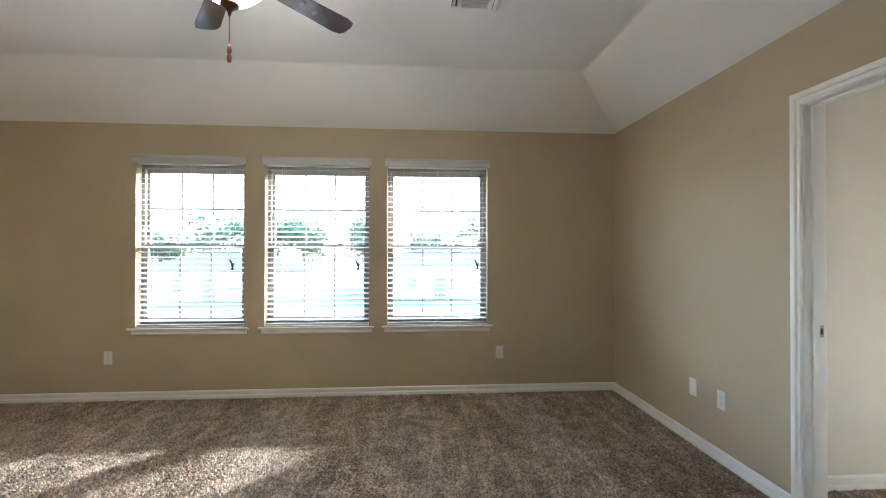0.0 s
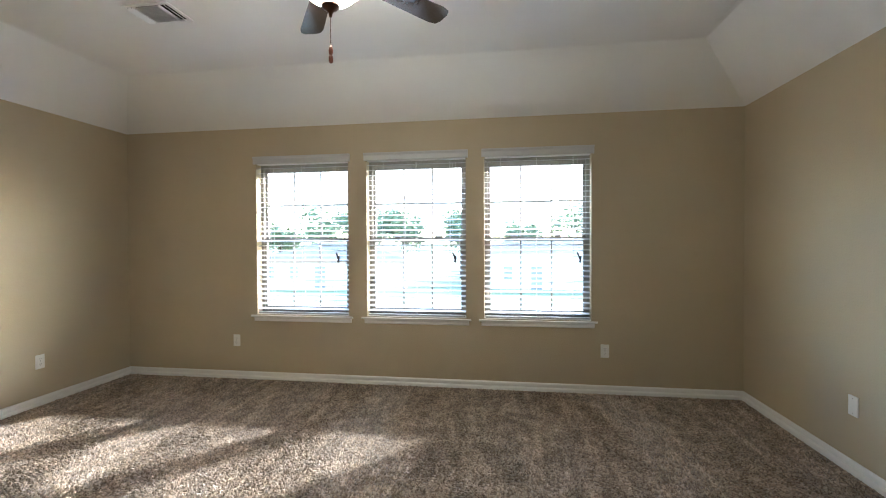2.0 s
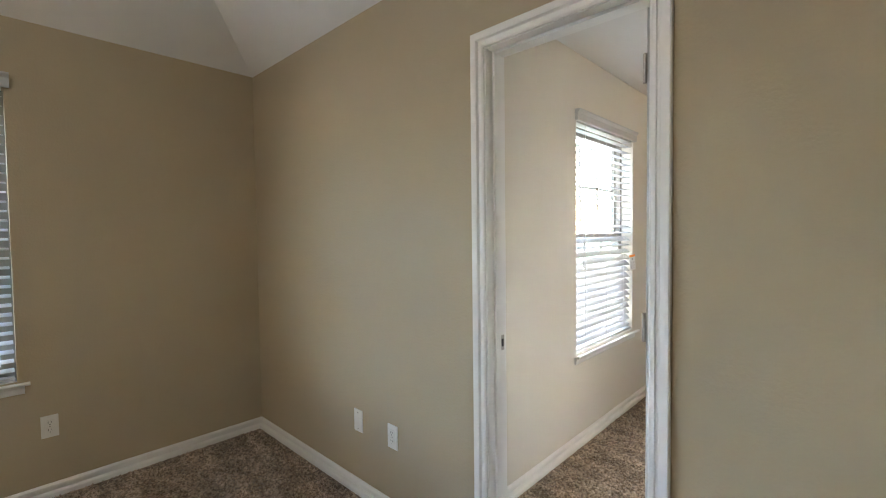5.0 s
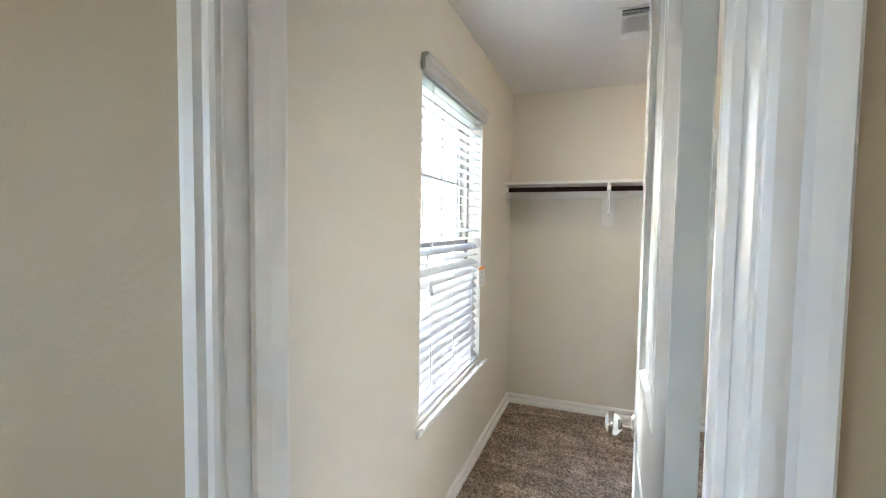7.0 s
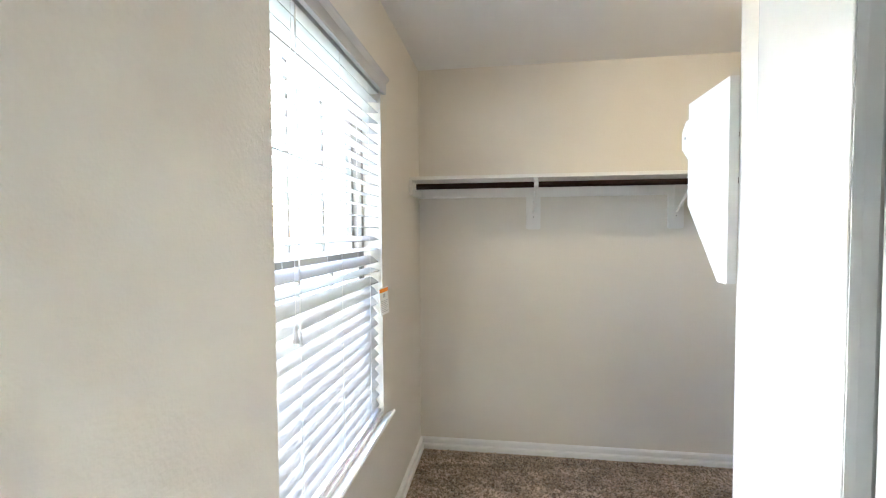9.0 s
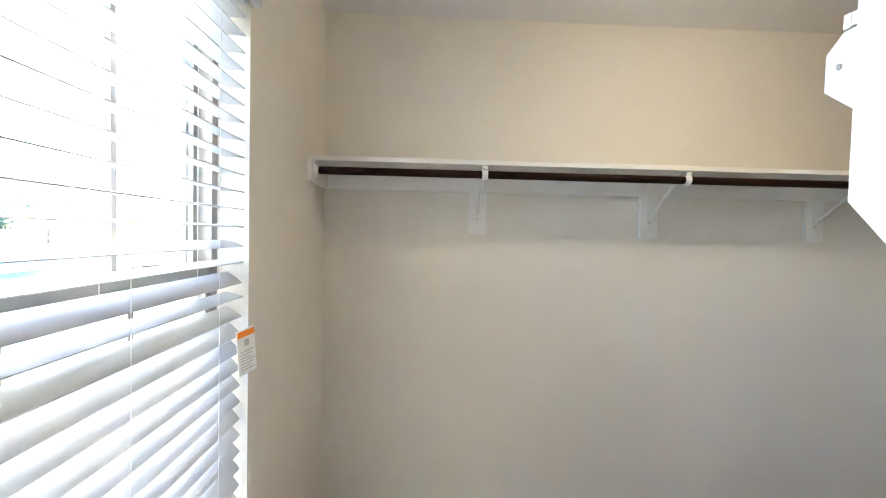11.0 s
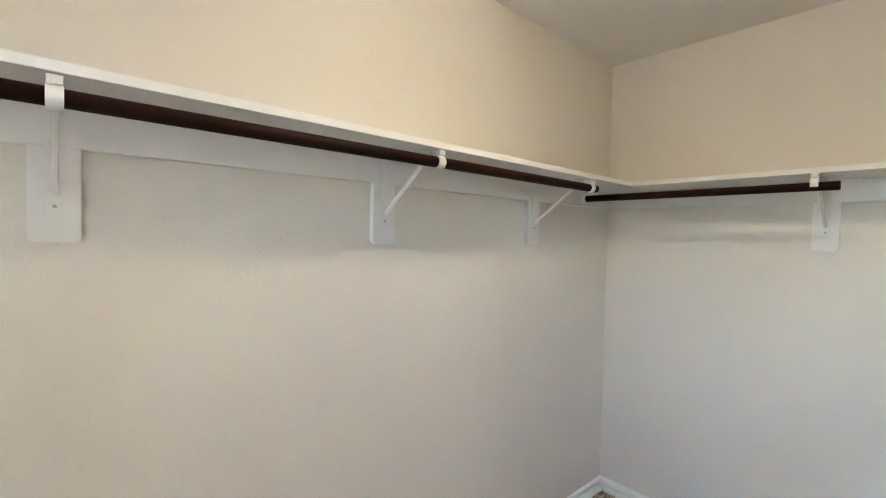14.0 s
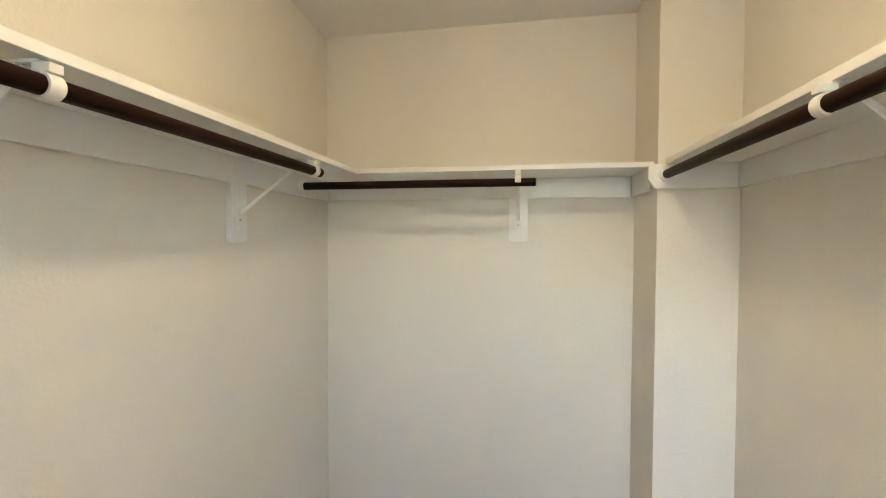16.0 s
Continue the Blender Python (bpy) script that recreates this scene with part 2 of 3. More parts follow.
def wall_mesh(axis, lo, hi, u0, u1, z0, z1, holes=()):
    """A wall across an axis from lo to hi thick, with rectangular openings (u0, u1, z0, z1) right through it."""
    us = sorted({u0, u1, *(h[0] for h in holes), *(h[1] for h in holes)})
    zs = sorted({z0, z1, *(h[2] for h in holes), *(h[3] for h in holes)})
    solid = {(i, j) for i in range(len(us) - 1) for j in range(len(zs) - 1)
             if not any(h[0] < (us[i] + us[i + 1]) / 2 < h[1] and h[2] < (zs[j] + zs[j + 1]) / 2 < h[3] for h in holes)}
    bm, at = bmesh.new(), {}

    def v(i, j, d):
        if (i, j, d) not in at:
            at[i, j, d] = bm.verts.new((d, us[i], zs[j]) if axis == "x" else (us[i], d, zs[j]))
        return at[i, j, d]

    for i, j in solid:
        for d in (lo, hi):
            bm.faces.new((v(i, j, d), v(i + 1, j, d), v(i + 1, j + 1, d), v(i, j + 1, d)))
        for di, dj, a, b in ((-1, 0, (i, j), (i, j + 1)), (1, 0, (i + 1, j), (i + 1, j + 1)), (0, -1, (i, j), (i + 1, j)), (0, 1, (i, j + 1), (i + 1, j + 1))):
            if (i + di, j + dj) not in solid:
                bm.faces.new((v(*a, lo), v(*b, lo), v(*b, hi), v(*a, hi)))
    bmesh.ops.recalc_face_normals(bm, faces=bm.faces[:])
    return bm

# ---- bedroom and closet shell ----
RW, RD, RH = -5.76, -4.75, 2.445          # bedroom: left wall, back wall, wall height
TRAY, TOP = 0.53, 2.81                   # the sloped border and the flat of the tray ceiling
T = 0.115                                # partition
XF, YC, YS, XN, YP = 3.0, -1.775, -4.88, 1.255, -2.825   # closet: far, window, end, near walls and passage wall
DY0, DY1, DH = -2.599, -2.016, 2.047      # doorway
WINDOWS = [(-4.352, -3.422), (-3.243, -2.313), (-2.15, -1.22)]
WZ0, WZ1 = 0.645, 2.10
COLX, COLY = 1.535, -4.54               # the boxed-out column
CW = (1.205, 2.13)
CZ0, CZ1 = WZ0 - 0.045, WZ1 - 0.035

structure("wall_north", wall_mesh("y", 0, 0.16, RW - 0.16, T, -0.2, 3.0, [(*w, WZ0, WZ1) for w in WINDOWS]), WALL, "tan painted bedroom wall with three window openings", "wall")
structure("wall_west", wall_mesh("x", RW - 0.16, RW, RD - 0.16, 0, -0.2, 3.0), WALL, "plain tan painted bedroom wall catching the sun", "wall")
structure("wall_south", wall_mesh("y", RD - 0.16, RD, RW, T, -0.2, 3.0), WALL, "plain tan painted bedroom wall", "wall")
# the partition is two sheets, for its two paints
structure("wall_east", wall_mesh("x", 0, 0.05, RD, 0, -0.2, 3.0, [(DY0 - 0.02, DY1 + 0.02, -0.1, DH + 0.02)]), WALL, "tan painted bedroom wall with a closet doorway", "wall")
structure("wall_closet_west", wall_mesh("x", 0.052, T, RD, 0, -0.2, 2.6, [(DY0 - 0.02, DY1 + 0.02, -0.1, DH + 0.02)]), CLOSET_WALL, "pale beige closet side of the doorway wall", "wall")
structure("wall_closet_north", wall_mesh("y", YC, YC + 0.16, T, XF + 0.16, -0.2, 2.6, [(*CW, CZ0, CZ1)]), CLOSET_WALL, "pale beige closet wall with a window opening", "wall")
structure("wall_closet_east", wall_mesh("x", XF, XF + 0.16, YS - 0.16, YC, -0.2, 2.6), CLOSET_WALL, "pale beige closet wall behind the long shelf", "wall")
structure("wall_closet_south", wall_mesh("y", YS - 0.16, YS, XN - T, XF, -0.2, 2.6), CLOSET_WALL, "pale beige closet end wall", "wall")
structure("wall_closet_near", boxes((XN - T, XN, YS, YP, -0.2, 2.6)), CLOSET_WALL, "pale beige closet wall beside the passage", "wall")
structure("wall_passage", boxes((T, XN - T, YP - T, YP, -0.2, 2.6)), CLOSET_WALL, "pale beige passage wall behind the open door", "wall")
structure("wall_column", boxes((XN, COLX, YS, COLY, 0, 2.45)), CLOSET_WALL, "pale beige boxed-out column in the closet corner", "column")


def tray_ceiling():
    bm = bmesh.new()
    def ring(i, z):
        return [bm.verts.new(p) for p in ((RW + i, RD + i, z), (-i, RD + i, z), (-i, -i, z), (RW + i, -i, z))]
    a, a2, b2, c = ring(0, RH), ring(TRAY - 0.012, TOP - 0.006), ring(TRAY + 0.012, TOP), ring(0, 3.0)
    for p, q in ((a, a2), (a2, b2), (a, c)):
        for k in range(4):
            bm.faces.new((p[k], p[(k + 1) % 4], q[(k + 1) % 4], q[k]))
    bm.faces.new(b2)
    bm.faces.new(c)
    bmesh.ops.recalc_face_normals(bm, faces=bm.faces[:])
    return bm


structure("ceiling", tray_ceiling(), CEIL, "white tray ceiling with sloped borders", "ceiling")
structure("ceiling_closet", boxes((T, XF, YS, YC, 2.45, 2.6)), CEIL, "flat white closet ceiling", "ceiling")
floor_ob = structure("floor", boxes((RW, T, RD, 0, -0.2, 0.012), (T, XF, YS, YC, -0.2, 0.012)), CARPET, "brown speckled cut-pile carpet with vacuum streaks", "carpet")

# ---- baseboards ----
BASE = [(0, 0), (0.025, 0), (0.025, 0.034), (0.020, 0.041), (0.003, 0.043), (0.003, 0.057), (0.015, 0.060), (0.015, 0.074), (0.010, 0.081), (0.004, 0.084), (0, 0.084)]


def baseboard(axis, wall, side, u0, u1):
    """Along a wall; side is the way (+1 or -1) into the room."""
    if axis == "y":
        bm = prism([(wall + side * d, z) for d, z in BASE], "x", u0, u1)
    else:
        bm = prism([(wall + side * d, z) for d, z in BASE], "y", u0, u1)
    return structure("baseboard", bm, TRIM, "narrow white painted baseboard with a shoe moulding", "baseboard")


baseboard("y", 0, -1, RW, 0)
baseboard("x", RW, 1, RD, -0.001)
baseboard("x", 0, -1, DY1 + 0.062, -0.001)
baseboard("x", 0, -1, RD, DY0 - 0.062)
baseboard("y", RD, 1, RW, 0)
baseboard("y", YC, -1, T, XF)
baseboard("x", XF, -1, YS, YC - 0.001)
baseboard("y", YS, 1, COLX, XF - 0.001)
baseboard("x", COLX, 1, YS, COLY + 0.02)
baseboard("y", COLY, 1, XN, COLX)
baseboard("x", XN, 1, (COLY + 0.001), YP)
baseboard("y", YP, 1, T, XN + 0.02)
baseboard("x", T, 1, DY1 + 0.062, YC)

# ---- doorway ----
CASING = [(0.0, 0.0), (0.0, 0.010), (0.006, 0.014), (0.017, 0.014), (0.019, 0.006), (0.027, 0.006), (0.031, 0.017), (0.046, 0.019), (0.054, 0.019), (0.058, 0.015), (0.058, 0.0)]


def casing_set(parent, x, side):
    """Two legs and a head, mitred, round the doorway on the wall face x."""
    def run(name, p, q, po, qo):
        bm = bmesh.new()
        a = [bm.verts.new((x + side * d, p[0] + po[0] * (u + 0.004), p[1] + po[1] * (u + 0.004))) for u, d in CASING]
        b = [bm.verts.new((x + side * d, q[0] + qo[0] * (u + 0.004), q[1] + qo[1] * (u + 0.004))) for u, d in CASING]
        bm.faces.new(a)
        bm.faces.new(b[::-1])
        for k in range(len(a)):
            j = (k + 1) % len(a)
            bm.faces.new((a[k], b[k], b[j], a[j]))
        bmesh.ops.recalc_face_normals(bm, faces=bm.faces[:])
        part(name, bm, TRIM, parent)
    run("casing_leg", (DY0, 0), (DY0, DH), (-1, 0), (-1, 1))
    run("casing_leg", (DY1, 0), (DY1, DH), (1, 0), (1, 1))
    run("casing_head", (DY0, DH), (DY1, DH), (-1, 1), (1, 1))


door_frame = tagged(new("door_frame"), "white moulded door casing and jambs of the closet doorway", "door frame", kind="structure")
casing_set(door_frame, 0, -1)
casing_set(door_frame, T, 1)
for y0, y1 in ((DY0 - 0.02, DY0), (DY1, DY1 + 0.02)):
    part("jamb", boxes((-0.001, T + 0.001, y0, y1, 0, DH), bevel=0.0015), TRIM, door_frame)
part("head_jamb", boxes((-0.001, T + 0.001, DY0 - 0.02, DY1 + 0.02, DH, DH + 0.02), bevel=0.0015), TRIM, door_frame)
part("door_stop", boxes((0.040, 0.072, DY1 - 0.011, DY1, 0, DH), bevel=0.002), TRIM, door_frame)
part("door_stop", boxes((0.040, 0.072, DY0, DY0 + 0.011, 0, DH), bevel=0.002), TRIM, door_frame)
part("door_stop", boxes((0.040, 0.072, DY0 + 0.011, DY1 - 0.011, DH - 0.011, DH), bevel=0.002), TRIM, door_frame)
part("jamb_rabbet", boxes((0.073, 0.1085, DY0, DY0 + 0.0015, 0, DH - 0.002)), CREAM, door_frame, "cream strip in the hinge rabbet")
strike = part("strike_plate", boxes((0.078, 0.104, DY1 - 0.002, DY1 + 0.001, 0.895, 0.955), bevel=0.001), STEEL, door_frame, "small steel strike plate")
part("strike_hole", boxes((0.085, 0.097, DY1 - 0.0035, DY1 - 0.0015, 0.91, 0.94)), SLOT, strike)


def closet_door():
    W, H, D = 0.572, 2.03, 0.035
    m = pose(0.111, DY0 + 0.044, 0.014, 0, 0, -0.7)
    door = tagged(new("door_1"), "white two-panel plank door standing open against the passage wall", "door", kind="structure")
    door.matrix_basis = m
    # along +x from the hinge; its face that looks at the window is y = 0
    st, sl, rails = 0.15, 0.12, [(0, 0.23), (0.93, 1.10), (H - 0.12, H)]
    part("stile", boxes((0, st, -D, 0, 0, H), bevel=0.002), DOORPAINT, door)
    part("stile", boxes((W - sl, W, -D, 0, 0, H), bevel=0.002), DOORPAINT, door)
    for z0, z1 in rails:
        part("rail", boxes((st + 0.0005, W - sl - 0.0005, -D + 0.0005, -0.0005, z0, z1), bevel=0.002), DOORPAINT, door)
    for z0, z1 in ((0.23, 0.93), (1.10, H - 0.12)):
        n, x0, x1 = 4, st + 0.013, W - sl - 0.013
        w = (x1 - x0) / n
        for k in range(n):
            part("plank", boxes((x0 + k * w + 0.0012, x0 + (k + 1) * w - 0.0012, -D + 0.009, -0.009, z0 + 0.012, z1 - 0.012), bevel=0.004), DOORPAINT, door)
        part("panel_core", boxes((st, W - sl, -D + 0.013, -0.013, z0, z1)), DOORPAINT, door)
        for side, s in ((0, -1), (-D, 1)):
            bm = bmesh.new()
            def ring(i, d):
                return [bm.verts.new((x, side + s * d, z)) for x, z in ((st + i, z0 + i), (W - sl - i, z0 + i), (W - sl - i, z1 - i), (st + i, z1 - i))]
            rr = [ring(0, 0.0008), ring(0.005, -0.002), ring(0.008, 0.003), ring(0.013, 0.009), ring(0.013, 0.016), ring(0, 0.016)]
            for p, q in zip(rr, rr[1:]):
                for k in range(4):
                    bm.faces.new((p[k], p[(k + 1) % 4], q[(k + 1) % 4], q[k]))
            bmesh.ops.recalc_face_normals(bm, faces=bm.faces[:])
            part("panel_moulding", bm, DOORPAINT, door)
    kx, kz = W - 0.06, 0.955
    for s, y in ((1, 0.0), (-1, -D)):
        turn = Matrix.Translation((kx, y, kz)) @ Matrix.Rotation(radians(-90 * s), 4, "X")
        part("door_knob", lathe([(0.031, 0), (0.031, 0.005), (0.026, 0.009), (0.012, 0.012), (0.011, 0.028), (0.016, 0.033), (0.025, 0.040), (0.028, 0.050), (0.025, 0.059), (0.014, 0.065), (0.0, 0.066)], turn), CHROME, door, "round satin nickel door knob", smooth=True)
    part("latch_plate", boxes((W - 0.0005, W + 0.0012, -D / 2 - 0.0125, -D / 2 + 0.0125, kz - 0.028, kz + 0.028)), STEEL, door)
    for z in (0.2, 1.0, 1.8):
        part("hinge", tube(bmesh.new(), (-0.006, 0.004, z), (-0.006, 0.004, z + 0.09), 0.006), STEEL, door, smooth=True)
    return door


closet_door()


# ---- windows ----
def window(name, x0, x1, z0, z1, y, label):
    """In a wall whose room face is y; the sashes sit at the outer side."""
    w = tagged(new(name), label, "window", kind="structure")
    ya, yb = y + 0.085, y + 0.155
    f = 0.030
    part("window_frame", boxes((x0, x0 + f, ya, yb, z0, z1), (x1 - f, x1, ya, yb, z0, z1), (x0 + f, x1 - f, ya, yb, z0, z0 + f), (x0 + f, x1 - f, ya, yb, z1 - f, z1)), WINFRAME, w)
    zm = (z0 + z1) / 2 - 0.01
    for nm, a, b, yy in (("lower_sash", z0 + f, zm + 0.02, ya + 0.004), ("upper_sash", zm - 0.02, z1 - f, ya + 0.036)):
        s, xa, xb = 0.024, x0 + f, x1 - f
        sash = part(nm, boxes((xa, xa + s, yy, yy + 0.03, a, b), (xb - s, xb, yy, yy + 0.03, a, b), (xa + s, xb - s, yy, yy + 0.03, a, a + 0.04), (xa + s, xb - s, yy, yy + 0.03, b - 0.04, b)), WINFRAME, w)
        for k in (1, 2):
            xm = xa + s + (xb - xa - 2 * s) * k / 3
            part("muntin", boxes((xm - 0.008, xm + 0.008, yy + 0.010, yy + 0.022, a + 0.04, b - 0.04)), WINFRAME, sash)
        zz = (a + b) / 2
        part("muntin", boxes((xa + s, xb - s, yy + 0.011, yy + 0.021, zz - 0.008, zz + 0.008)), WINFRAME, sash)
        pane = part("pane", boxes((xa + s, xb - s, yy + 0.014, yy + 0.018, a + 0.04, b - 0.04)), GLASS, sash)
        pane.visible_shadow = False
        if nm == "lower_sash":
            for q in (0.28, 0.72):
                part("sash_lock", boxes((xa + (xb - xa) * q - 0.03, xa + (xb - xa) * q + 0.03, yy + 0.003, yy + 0.028, b, b + 0.014), bevel=0.004), WINFRAME, sash)
    # stool and apron
    prof = [(0.09, 0.0), (-0.038, 0.0), (-0.044, -0.006), (-0.044, -0.014), (-0.038, -0.020), (0.0, -0.020), (0.0, -0.024), (0.09, -0.024)]
    bm = bmesh.new()
    ends = []
    for x in (x0 - 0.045, x1 + 0.045):
        ends.append([bm.verts.new((x, y + d, z0 + h)) for d, h in prof[1:6]])
    bm.faces.new(ends[0]); bm.faces.new(ends[1][::-1])
    for k in range(5):
        bm.faces.new((ends[0][k], ends[0][(k + 1) % 5], ends[1][(k + 1) % 5], ends[1][k]))
    box(bm, x0 + 0.001, x1 - 0.001, y - 0.0005, y + 0.086, z0 - 0.0005, z0 + 0.0035)
    bmesh.ops.recalc_face_normals(bm, faces=bm.faces[:])
    part("window_sill", bm, TRIM, w)
    ap = [(y, z0 - 0.020), (y - 0.017, z0 - 0.020), (y - 0.017, z0 - 0.030), (y - 0.013, z0 - 0.036), (y - 0.013, z0 - 0.055), (y - 0.009, z0 - 0.064), (y, z0 - 0.066)]
    part("window_apron", prism(ap, "x", x0 - 0.025, x1 + 0.025), TRIM, w)
    return w


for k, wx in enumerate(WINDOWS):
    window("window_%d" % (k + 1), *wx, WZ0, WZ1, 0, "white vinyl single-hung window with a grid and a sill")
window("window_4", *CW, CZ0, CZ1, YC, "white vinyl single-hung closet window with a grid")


def slat_mesh(length):
    """A faux-wood slat, gently crowned, along x, about its middle."""
    pts = []
    for k in range(7):
        u = -0.025 + 0.05 * k / 6
        pts.append((u, 0.0022 - 3.2 * u * u + 0.0011))
    low = [(u, h - 0.0026) for u, h in reversed(pts)]
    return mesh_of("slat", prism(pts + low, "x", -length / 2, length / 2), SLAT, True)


def blind(width, z_top, z_bot, y, tilts, label, group):
    """Origin at the middle of the opening, on the wall's room face; slats hang just inside the reveal."""
    b = thing("window_blind", label, "window blind", group)
    L, yc = width - 0.014, y
    val = [(-0.004, z_top - 0.046), (-0.020, z_top - 0.046), (-0.022, z_top - 0.038), (-0.022, z_top - 0.002), (-0.030, z_top + 0.008), (-0.036, z_top + 0.014), (-0.036, z_top + 0.022), (-0.004, z_top + 0.022)]
    v = prism(val, "x", -width / 2 - 0.02, width / 2 + 0.02)
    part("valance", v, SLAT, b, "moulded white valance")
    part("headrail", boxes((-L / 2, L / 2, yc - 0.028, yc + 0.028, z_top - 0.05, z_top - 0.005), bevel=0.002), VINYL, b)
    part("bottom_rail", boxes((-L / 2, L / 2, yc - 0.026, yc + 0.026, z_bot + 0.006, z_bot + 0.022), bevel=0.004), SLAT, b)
    me = slat_mesh(L)
    n = len(tilts)
    z0, z1 = z_bot + 0.055, z_top - 0.085
    for k, tilt in enumerate(tilts):
        s = new("slat", me)
        s.parent = b
        s.matrix_basis = pose(0, yc, z0 + (z1 - z0) * k / (n - 1), tilt, 0, 0)
    for q in (-0.34, 0.0, 0.34):
        for d in (-0.026, 0.026):
            part("ladder_cord", tube(bmesh.new(), (q * width, yc + d, z_bot + 0.02), (q * width, yc + d, z_top - 0.03), 0.0009, seg=6), CORD, b)
    return b


def tassel(b, x, y, z, z_top, mat, lean=0.0, size=1.0):
    part("pull_cord", tube(bmesh.new(), (x, y, z + 0.042), (x, y, z_top), 0.001, seg=6), CORD, b)
    part("tassel", lathe([(0.004, 0.062), (0.007, 0.057), (0.009, 0.036), (0.0085, 0.022), (0.013, 0.004), (0.012, 0.0), (0.0, 0.0)], Matrix.Translation((x, y, z + 0.042)) @ Matrix.Rotation(radians(lean), 4, "Y") @ Matrix.Diagonal((size, size, size, 1)) @ Matrix.Translation((0, 0, -0.06)), 14), mat, b, smooth=True)


rng = random.Random(4)
tilts = [12.5 + rng.uniform(-1.5, 1.5) for _ in range(30)]
w0 = WINDOWS[0][1] - WINDOWS[0][0]
blind_1 = blind(w0, WZ1 + 0.044, WZ0, 0.035, tilts, "white slatted blind, lowered with its slats open", "bedroom blinds")
for x, z in ((0.345, 1.20), (0.375, 1.17)):
    tassel(blind_1, x, -0.012, z, WZ1 - 0.04, TASSEL_DARK, -24 if x < 0.36 else 10)
blind_1.matrix_basis = pose((WINDOWS[0][0] + WINDOWS[0][1]) / 2, 0, 0)
for wx in WINDOWS[1:]:
    copy_thing(blind_1, pose((wx[0] + wx[1]) / 2, 0, 0))
ctilts = [46 + rng.uniform(-3, 3) for _ in range(12)] + [34, 14, 38, 8, 20, 4] + [3 + rng.uniform(-2, 2) for _ in range(12)]
blind_4 = blind(CW[1] - CW[0], CZ1 + 0.018, CZ0, 0.035, ctilts, "white slatted blind, lower slats tilted nearly shut", "")
for x, z in ((-0.385, 1.165), (-0.362, 1.15)):
    tassel(blind_4, x, -0.012, z - 0.03, CZ1 - 0.04, TASSEL, size=0.72)
blind_4.matrix_basis = pose((CW[0] + CW[1]) / 2, YC, 0)
tag = part("warning_tag", boxes((-0.028, 0.028, -0.0008, 0.0008, -0.12, 0.0), bevel=0.0006), TAGM, blind_4, "white paper warning tag with an orange band")
tag.matrix_basis = pose(0.358, -0.034, 1.186, 4, -9, -26)
part("tag_band", boxes((-0.026, 0.026, -0.0022, -0.0009, -0.020, -0.004)), ORANGE, tag)
for k in range(7):
    part("tag_print", boxes((-0.022, 0.022 - 0.006 * (k % 3), -0.0018, -0.0009, -0.060 - 0.008 * k, -0.0575 - 0.008 * k)), INK, tag)
part("tag_print", boxes((-0.006, 0.008, -0.0018, -0.0009, -0.045, -0.028)), INK, tag)


# ---- outlets and switches ----
def plate(name, label, category, kind, m):
    """Faces -y in its own space, back on y = 0."""
    p = thing(name, label, category, m=m)
    part("cover_plate", boxes((-0.035, 0.035, -0.006, 0, -0.0575, 0.0575), bevel=0.0025), PLASTIC, p)
    if kind == "outlet":
        for z in (-0.020, 0.020):
            r = part("receptacle", boxes((-0.0165, 0.0165, -0.0085, -0.004, z - 0.0145, z + 0.0145), bevel=0.002), PLASTIC, p)
            for x, h in ((-0.0065, 0.0045), (0.0065, 0.0035)):
                part("slot", boxes((x - 0.0011, x + 0.0011, -0.0092, -0.0080, z + 0.003 - h, z + 0.003 + h)), SLOT, r)
            part("slot", boxes((-0.002, 0.002, -0.0092, -0.0080, z - 0.011, z - 0.007)), SLOT, r)
        part("screw", tube(bmesh.new(), (0, -0.0075, 0), (0, -0.004, 0), 0.003, seg=10), STEEL, p)
    elif kind == "switch":
        part("rocker", boxes((-0.0165, 0.0165, -0.010, -0.004, -0.033, 0.033), bevel=0.003), PLASTIC, p)
    else:
        for z in (-0.042, 0.042):
            part("screw", tube(bmesh.new(), (0, -0.0075, z), (0, -0.004, z), 0.003, seg=10), STEEL, p)
    return p


plate("wall_outlet", "white duplex wall outlet below the windows", "wall outlet", "outlet", pose(-4.573, 0, 0.383))
plate("wall_outlet", "white duplex wall outlet below the windows", "wall outlet", "outlet", pose(-1.108, 0, 0.383))
plate("wall_outlet", "white duplex wall outlet near the corner", "wall outlet", "outlet", pose(RW, -0.874, 0.37, 0, 0, 90))
plate("blank_plate", "white blank cover plate on the tan wall", "cover plate", "blank", pose(0, -1.168, 0.395, 0, 0, -90))
plate("wall_outlet", "white duplex wall outlet beside a blank plate", "wall outlet", "outlet", pose(0, -1.443, 0.395, 0, 0, -90))
plate("light_switch", "white rocker light switch in the closet passage", "light switch", "switch", pose(0.292, YC, 1.35))


# ---- ceiling fan ----
FX, FY = -2.75, -2.01
fan = thing("ceiling_fan", "dark-bladed bronze ceiling fan with a lit glass bowl", "ceiling fan", m=pose(FX, FY, 0))
part("canopy", lathe([(0.05, 2.735), (0.09, 2.75), (0.10, 2.78), (0.10, TOP)]), BRONZE, fan, smooth=True)
part("motor_housing", lathe([(0.05, 2.56), (0.10, 2.57), (0.13, 2.60), (0.135, 2.66), (0.11, 2.71), (0.06, 2.735), (0.02, 2.74)]), BRONZE, fan, smooth=True)
part("light_bowl", lathe([(0.02, 2.432), (0.05, 2.438), (0.10, 2.465), (0.14, 2.505), (0.152, 2.54), (0.145, 2.556), (0.06, 2.559)]), GLOBE, fan, "glowing frosted glass bowl", smooth=True)
